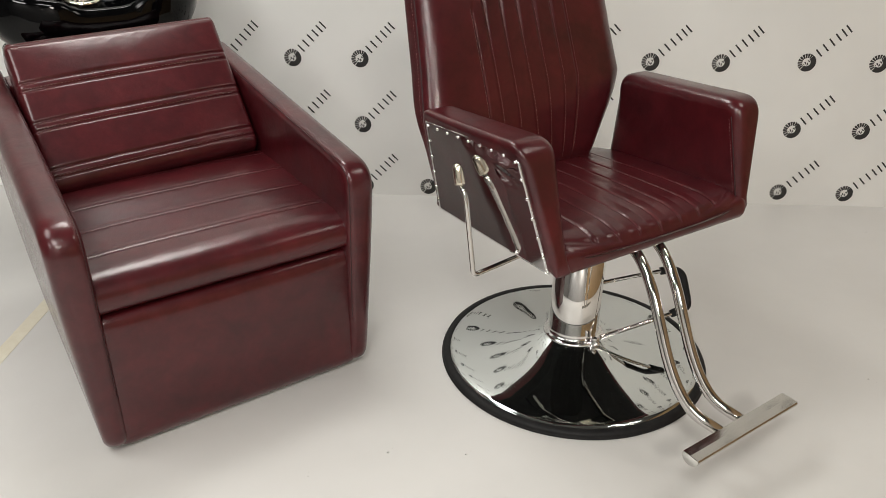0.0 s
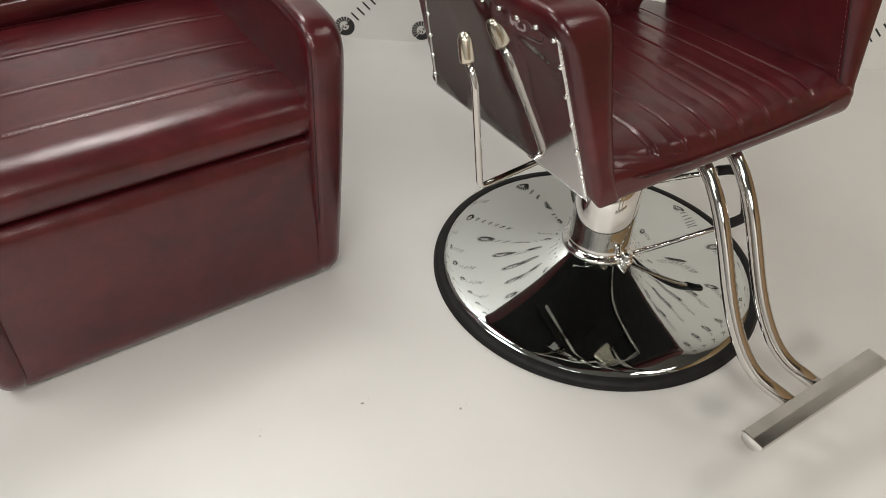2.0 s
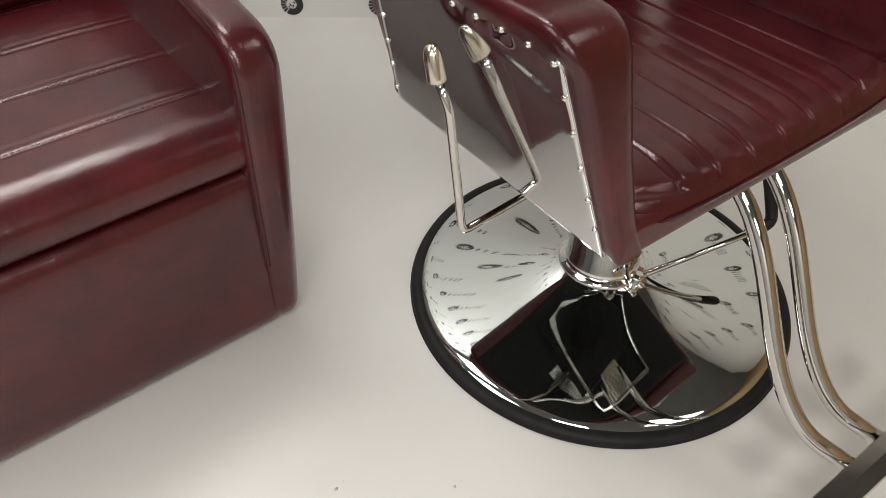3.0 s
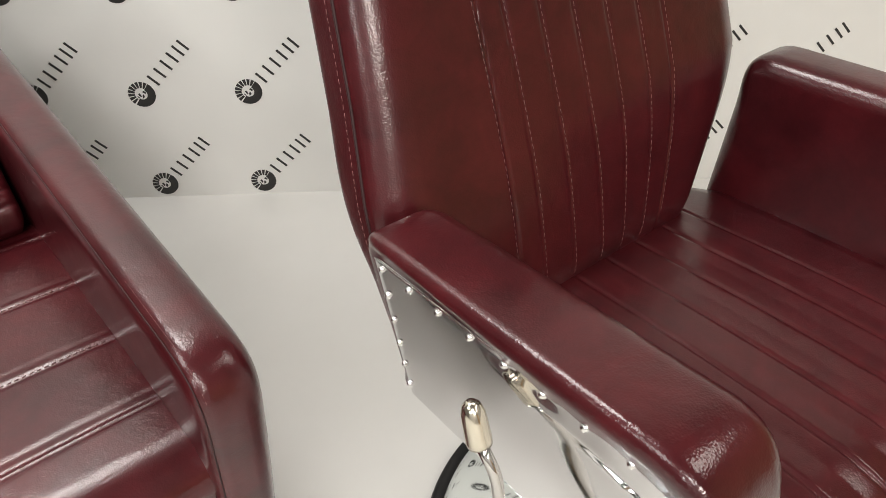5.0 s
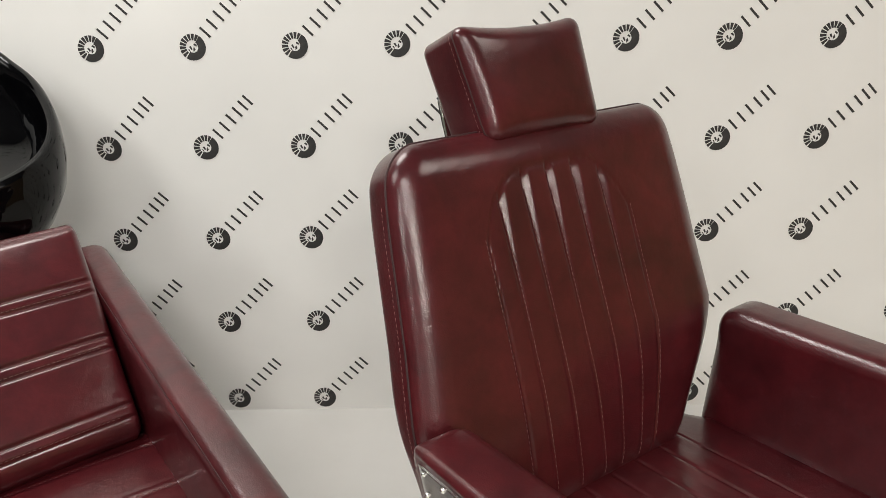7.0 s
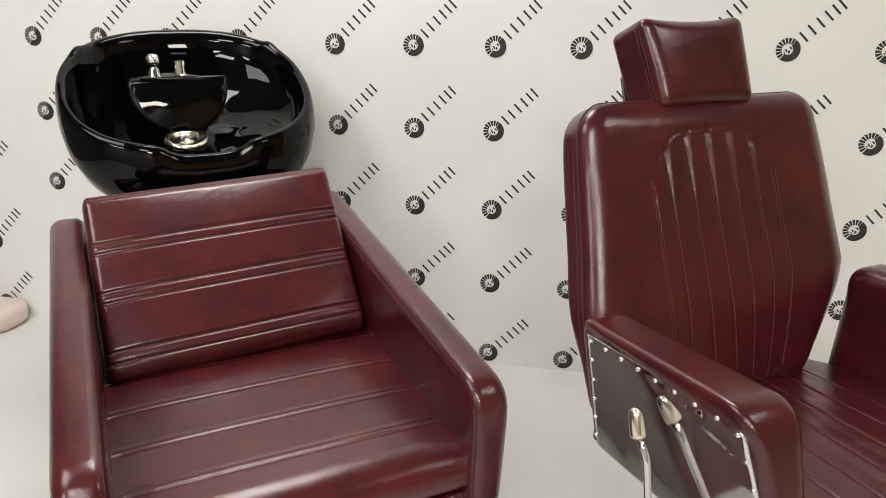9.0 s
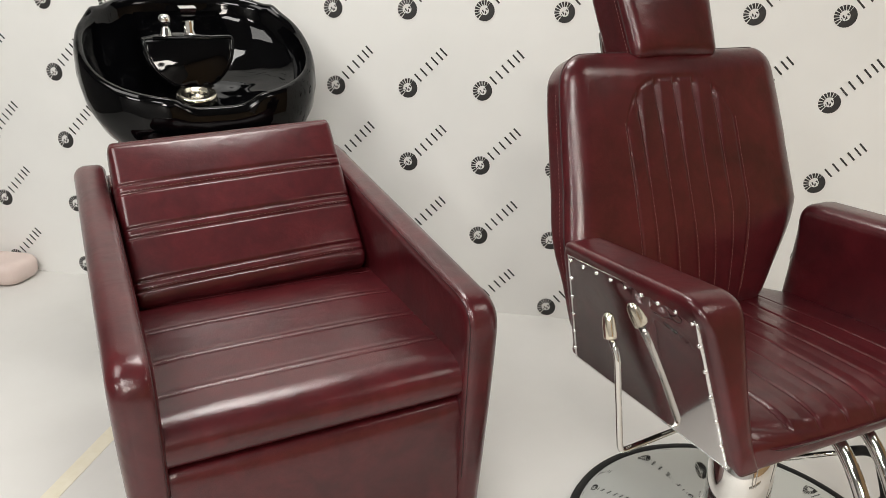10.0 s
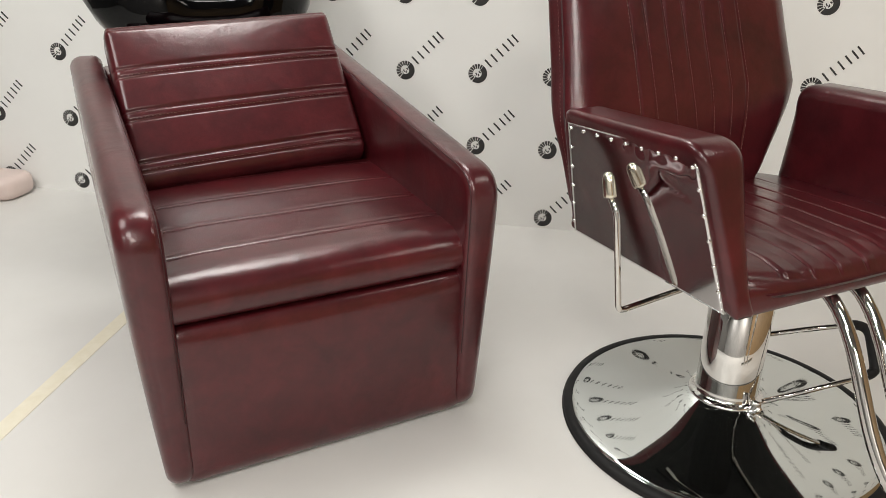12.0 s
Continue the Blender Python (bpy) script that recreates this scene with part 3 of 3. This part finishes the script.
for q in (-1, 1):
    rim = [Vector(head_place(*corner(q, v / 20, 0.021 / 0.118, 0.021 / 0.081)[:2])) + HEAD_N * 0.037 + Vector((-q * 0.001, 0, 0)) for v in range(-19, 20)]
    part("seam", tube(rim, 0.0017, 6), PIPING, head, "dark sewn seam")
    sewn([stitches([p + Vector((q * 0.0022, 0.003, 0)) - HEAD_N * g for p in rim], (q, -0.3, 0)) for g in (0.005,)], head)
bm = bmesh.new()
box(bm, -0.02, -0.003, -0.055, 0.02, 0.003, 0.055, 0.002)
bracket = part("headrest_bracket", bm, CHROME, barber, "chrome headrest bracket", smooth=False)
bracket.matrix_local = pose(-0.080, 0.470, 0.985, -20)
other = new("headrest_bracket", bracket.data)
other.parent = barber
other.matrix_local = pose(0.102, 0.470, 0.985, -20)
tagged(other, "chrome headrest bracket")


# ---- backwash unit ----
wash = thing("shampoo_chair", pose(0.180, 1.644, 0, 0, 0, 37.5), "burgundy leatherette shampoo chair with a tilting basin", "shampoo chair")


def wash_x(t):
    """Outer face of the side arms: flares from the floor, fullest near the top."""
    return 0.327 + 0.026 * math.sin(min(1.0, t * 1.05) * 1.5708)


WASH_ARM = [(0.022, 0.010, 0.050), (0.86, 0.006, 0.040), (0.960, 0.694, 0.055), (-0.018, 0.568, 0.072)]


def arm_edge(drop):
    """The arm's upper and front edge from the rear to the floor, sunk by drop."""
    line = round_poly(WASH_ARM)
    first = max(range(len(line)), key=lambda k: line[k].y)
    out = []
    for k in range(first + 3, len(line) - 4):
        d = (line[k + 1] - line[k - 1]).normalized()
        p = line[k] + Vector((-d.y, d.x)) * drop
        out.append((p.x, p.y))
    return out


for sign in (-1, 1):
    arm = part("armrest", padded(WASH_ARM, sign, lambda z: 0.278, lambda z: wash_x(z / 0.6), 0.020, 0.030), LEATHER, wash, "burgundy padded side arm")
    near = [(y, z) for y, z in arm_edge(0.0023) if y < 0.16 and z > 0.47]
    sewn([stitches([Vector((sign * 0.2900, y, z)) for y, z in near], (-0.5 * sign, -0.3, 1))], arm)
    for x, drop in ((lambda z: 0.2838, 0.0056), (lambda z: wash_x(z / 0.6) - 0.0150, 0.0052)):
        part("seam", tube([Vector((sign * x(z), y, z)) for y, z in arm_edge(drop)], 0.0010, 6), PIPING, arm, "dark sewn seam")


def front_place(u, v):
    z = 0.178 + v * 0.172
    return (u * 0.3080, 0.060 - 0.008 * v, z)


bm, _ = cushion(front_place, (0, -1, 0), 0.036, 0.020, 0.308, 0.160, lambda u, v: 0.006 * (1 - u ** 4) * (1 - v ** 4), nu=40, nv=40, rw=0.034)
part("front_panel", bm, LEATHER, wash, "burgundy padded front panel")

SEAT_LINES = (-0.625, -0.570, -0.205, -0.150, 0.250, 0.305, 0.710, 0.765)


def wseat_place(u, v):
    y = 0.030 + (v + 1) / 2 * 0.56
    return (u * 0.3220, y - 0.010 - 0.010 * max(0.0, -v) ** 2, 0.392 + 0.016 * (v + 1) / 2)


def wseat_relief(u, v):
    h = 0.010 * (1 - u ** 4) * (1 - abs(v) ** 3)
    h += sum(groove(v, c, 0.011, 0.0012 if k % 2 else 0.0030) for k, c in enumerate(SEAT_LINES))
    return h


bm, wseat_top = cushion(wseat_place, (0, -0.03, 1), 0.0465, 0.043, 0.95, 0.28, wseat_relief, nu=56, vs=[i / 80 - 1 for i in range(161)], rw=0.058)
seat = part("seat", bm, LEATHER, wash, "burgundy seat cushion with stitched seams")
sewn([stitches([wseat_top(u / 40, c + 0.010) for u in range(-34, 35)], (0, -0.03, 1)) for c in SEAT_LINES[::2]], seat, DARKTHREAD)

BACK_LINES = (-0.845, -0.735, -0.235, -0.125, 0.295, 0.40, 0.93)


def wback_place(u, v):
    t = (v + 1) / 2 + 0.026 * u
    return (u * (0.271 + 0.004 * t), 0.520 + 0.285 * t, 0.448 + 0.311 * t)


def wback_relief(u, v):
    h = 0.010 * (1 - u ** 4) * (1 - v ** 6)
    h += sum(groove(v, c, 0.016, 0.0055) for c in BACK_LINES)
    return h


bm, wback_front = cushion(wback_place, (0, -0.737, 0.676), 0.046, 0.028, 0.62, 0.211, wback_relief, nu=44, vs=[i / 80 - 1 for i in range(161)], rw=0.030)
back = part("backrest", bm, LEATHER, wash, "sloping burgundy backrest with stitched seams")
sewn([stitches([wback_front(u / 40, c + 0.02) for u in range(-36, 37)], (0, -0.737, 0.676)) for c in BACK_LINES[::2]], back)
bm = bmesh.new()
box(bm, -0.2765, 0.082, 0.006, 0.2765, 0.90, 0.36, 0.004)
box(bm, -0.2765, 0.80, 0.36, 0.2765, 0.92, 0.660, 0.004)
part("body", bm, LEATHER, wash, "burgundy covered carcass", smooth=False)
for x, y in ((-0.25, 0.13), (0.25, 0.13), (-0.25, 0.78), (0.25, 0.78)):
    part("foot", lathe([(0.0, 0.0), (0.018, 0.0), (0.02, 0.004), (0.02, 0.018), (0.0, 0.018)], 20, centre=(x, y, 0)), RUBBER, wash)
bm = bmesh.new()
box(bm, -0.10, 0.94, 0.0, 0.10, 1.24, 0.03, 0.006)
box(bm, -0.05, 1.06, 0.03, 0.05, 1.16, 0.735, 0.006)
part("basin_stand", bm, RUBBER, wash, "black steel basin stand", smooth=False)


def basin_mesh():
    """The glazed bowl: bulging outer shell, rolled rim with a neck notch, hollow inside; the rim rises to the back."""
    bm = bmesh.new()
    n = 120
    cx, cy = 0.022, 1.185
    loops = []
    shape = [(0.25, -0.232), (0.55, -0.230), (0.78, -0.205), (0.91, -0.162), (0.98, -0.112), (1.003, -0.066), (1.0, -0.028), (0.985, -0.006), (0.965, 0.002), (0.935, 0.003), (0.915, -0.004), (0.902, -0.020),
             (0.895, -0.045), (0.865, -0.072), (0.80, -0.096), (0.70, -0.118), (0.56, -0.136), (0.42, -0.146), (0.30, -0.150), (0.16, -0.151)]
    for row, (s, dz) in enumerate(shape):
        inside = row > 11
        loop = []
        for k in range(n):
            a = 6.28318531 * k / n
            c, d = math.cos(a), math.sin(a)
            x = 0.328 * math.copysign(abs(c) ** 0.8, c)
            y = 0.262 * math.copysign(abs(d) ** 0.85, d)
            rim = 0.956 + 0.505 * y
            notch = math.exp(-((x / 0.105) ** 6)) if d < 0 else 0.0
            ear = math.exp(-(((abs(c) - 0.80) / 0.055) ** 2)) * (1 if d > 0 else 0)
            rim += -0.027 * notch * (1.0 if 0.86 < s < 0.99 else 0.4) + 0.010 * ear * (1 if s > 0.9 else 0)
            inset = 1 - 0.05 * notch
            tilt = s * (0.58 + 0.42 * min(1.0, max(0.0, (s - 0.45) / 0.42))) if inside else s
            z = (1 - tilt) * 0.956 + tilt * rim + dz
            loop.append(bm.verts.new((cx + x * s, cy + y * s * inset - (1 - s) * 0.03, z)))
        loops.append(loop)
    for a, b in zip(loops, loops[1:]):
        for k in range(n):
            bm.faces.new([a[k], a[(k + 1) % n], b[(k + 1) % n], b[k]])
    bm.faces.new(loops[0][::-1])
    bm.faces.new(loops[-1])
    return bm


basin = part("basin", basin_mesh(), GLOSS, wash, "glossy black ceramic shampoo basin")
drain = part("drain", lathe([(0.0, 0.004), (0.007, 0.004), (0.009, 0.0015), (0.024, -0.001), (0.030, 0.000), (0.033, 0.004), (0.048, 0.007), (0.054, 0.005), (0.056, 0.0), (0.056, -0.012), (0.0, -0.012)], 48), NICKEL, basin, "warm nickel drain")
drain.matrix_local = pose(-0.008, 1.098, 0.822, 17)
# half-moon ledge that carries the tap
bm = bmesh.new()
outline = [(-0.124, 0.0)] + [(-0.124 * math.cos(radians(q)), -0.136 * math.sin(radians(q)) ** 0.9) for q in range(12, 169, 12)] + [(0.124, 0.0)]
rings = []
for depth, grow in ((0.0, 0.90), (-0.0008, 0.93), (-0.003, 0.96), (-0.006, 0.982), (-0.010, 0.996), (-0.015, 1.0), (-0.20, 1.0)):
    rings.append([bm.verts.new((x * grow - 0.004, 1.172 - depth + 0.30 * y, 0.966 + y * grow - (0.006 if grow < 1 else 0) * (1 - grow) * 10 - depth * 0.34)) for x, y in outline])
for a, b in zip(rings, rings[1:]):
    for k in range(len(outline)):
        j = (k + 1) % len(outline)
        bm.faces.new([a[k], a[j], b[j], b[k]])
bm.faces.new(rings[0])
bm.faces.new(rings[-1][::-1])
part("tap_ledge", bm, GLOSS, basin, "glossy black half-moon ledge")
lip = [Vector((x * 0.985 - 0.004, 1.180 + 0.30 * y, 0.970 + y * 0.985)) for x, y in outline]
part("ledge_lip", tube(bend(lip + [Vector((-0.1, 1.180, 0.971))], 0.01, 3), 0.0062, 10), GLOSS, basin, "rolled edge of the ledge")
part("tap_handle", lathe([(0.0, -0.004), (0.019, -0.004), (0.020, 0.004), (0.015, 0.007), (0.0135, 0.020), (0.010, 0.024), (0.009, 0.028), (0.0115, 0.031), (0.0155, 0.036), (0.0175, 0.043), (0.0172, 0.049), (0.0140, 0.056), (0.0085, 0.0602), (0.0, 0.062)], 28, centre=(-0.060, 1.205, 0.974)), CHROME, basin, "chrome ball tap handle")
bm = lathe([(0.0, -0.004), (0.018, -0.004), (0.019, 0.003), (0.0165, 0.006), (0.0155, 0.040), (0.0135, 0.046), (0.0, 0.046)], 28, centre=(0.006, 1.215, 0.974))
spout = [bm.verts.new(p) for p in ((-0.010, 1.202, 1.016), (0.022, 1.202, 1.016), (0.029, 1.190, 1.050), (-0.017, 1.190, 1.050), (-0.010, 1.226, 1.016), (0.022, 1.226, 1.016), (0.029, 1.232, 1.056), (-0.017, 1.232, 1.056))]
for q in ((0, 1, 2, 3), (5, 4, 7, 6), (4, 0, 3, 7), (1, 5, 6, 2), (3, 2, 6, 7), (4, 5, 1, 0)):
    bm.faces.new([spout[i] for i in q])
part("tap_spout", bm, CHROME, basin, "chrome tap spout", smooth=False)

# ---- wallpaper print ----
def print_mesh():
    """One emblem disc with pale rays and a row of plain bars running up at 45 degrees."""
    bm = bmesh.new()

    def flat(points):
        lo = [bm.verts.new((x, 0.0, z)) for x, z in points]
        hi = [bm.verts.new((x, -0.001, z)) for x, z in points]
        bm.faces.new(hi)
        for k in range(len(points)):
            j = (k + 1) % len(points)
            bm.faces.new([lo[k], lo[j], hi[j], hi[k]])
    # lower right half: solid crescent; upper left half: rays
    r0, r1 = 0.0165, 0.032
    for k in range(12):
        a, b = radians(-125 + 15 * k), radians(-125 + 15 * (k + 1))
        flat([(r0 * 0.8 * math.cos(a), r0 * 0.8 * math.sin(a)), (r1 * math.cos(a), r1 * math.sin(a)), (r1 * math.cos(b), r1 * math.sin(b)), (r0 * 0.8 * math.cos(b), r0 * 0.8 * math.sin(b))])
    for k in range(9):
        a, b = radians(58 + 19.5 * k), radians(58 + 19.5 * k + 14)
        flat([(r0 * math.cos(a), r0 * math.sin(a)), (r1 * math.cos(a), r1 * math.sin(a)), (r1 * math.cos(b), r1 * math.sin(b)), (r0 * math.cos(b), r0 * math.sin(b))])
    flat([(-0.009, 0.001), (-0.004, -0.007), (-0.001, -0.005), (-0.005, 0.003)])
    flat([(0.001, -0.011), (0.006, -0.006), (0.003, 0.001), (0.0005, -0.004)])
    flat([(0.002, 0.006), (0.009, 0.001), (0.0105, 0.005), (0.005, 0.009)])
    flat([(-0.012, -0.005), (-0.009, -0.0095), (-0.006, -0.0105), (-0.009, -0.005)])
    c = math.cos(radians(45))
    for mid in (0.049, 0.0755, 0.102, 0.1275, 0.150, 0.169):
        a, b, p, q = mid - 0.0027, mid + 0.0027, -0.0165, 0.0165
        flat([(a * c - p * c, a * c + p * c), (b * c - p * c, b * c + p * c), (b * c - q * c, b * c + q * c), (a * c - q * c, a * c + q * c)])
    return bm


first = None
for strip, (x0, dz) in enumerate(((-2.385, 0.012), (-1.322, 0.008), (-0.25, 0.0), (0.806, 0.005), (1.857, 0.012))):
    for col in range(4):
        for row in range(11):
            x, z = x0 + 0.25 * col, 0.04 + dz + 0.25 * row
            if first is None:
                first = part("printed_emblem", print_mesh(), INK, wall_north, smooth=False)
                ob = first
            else:
                ob = new("printed_emblem", first.data)
                ob.parent = wall_north
            ob.matrix_local = pose(x, R["north"], z)

# ---- on the floor ----
bm = bmesh.new()
box(bm, -0.021, -1.2, 0.0, 0.021, 0.85, 0.0012)
tape = part("floor_tape", bm, TAPE, smooth=False)
tape.matrix_world = pose(-0.573, 1.95, 0.0, 0, 0, 3)
tagged(tape, "strip of cream tape on the white floor", "tape")
bm, _ = cushion(lambda u, v: (-1.885 + u * 0.38, 2.90 + v * 0.09, 0.043), (0, 0, 1), 0.043, 0.030, 0.38, 0.09, nu=24, nv=20, rc=0.06)
tagged(part("plinth", bm, PINK), "low pale pink vinyl plinth on the floor", "plinth")
random.seed(5)
bm = bmesh.new()
for x, y in ((0.693, 1.531), (0.517, 1.527), (0.354, 1.442), (1.721, 1.871), (2.102, 2.766)):
    lathe([(0.0, 0.0), (random.uniform(0.0018, 0.0030), 0.0), (0.0012, 0.0011), (0.0, 0.0013)], 7, bm, (x, y, 0.0))
    lathe([(0.0, 0.0), (0.0011, 0.0), (0.0006, 0.0008), (0.0, 0.0009)], 6, bm, (x + random.uniform(-0.02, 0.02), y + random.uniform(-0.015, 0.015), 0.0))
tagged(part("floor_specks", bm, plain_material("grey_lint", (0.44, 0.43, 0.41), (0.54, 0.52, 0.50), 80, 0.8)), "tiny grey lint specks on the white floor", "lint", kind="stuff")
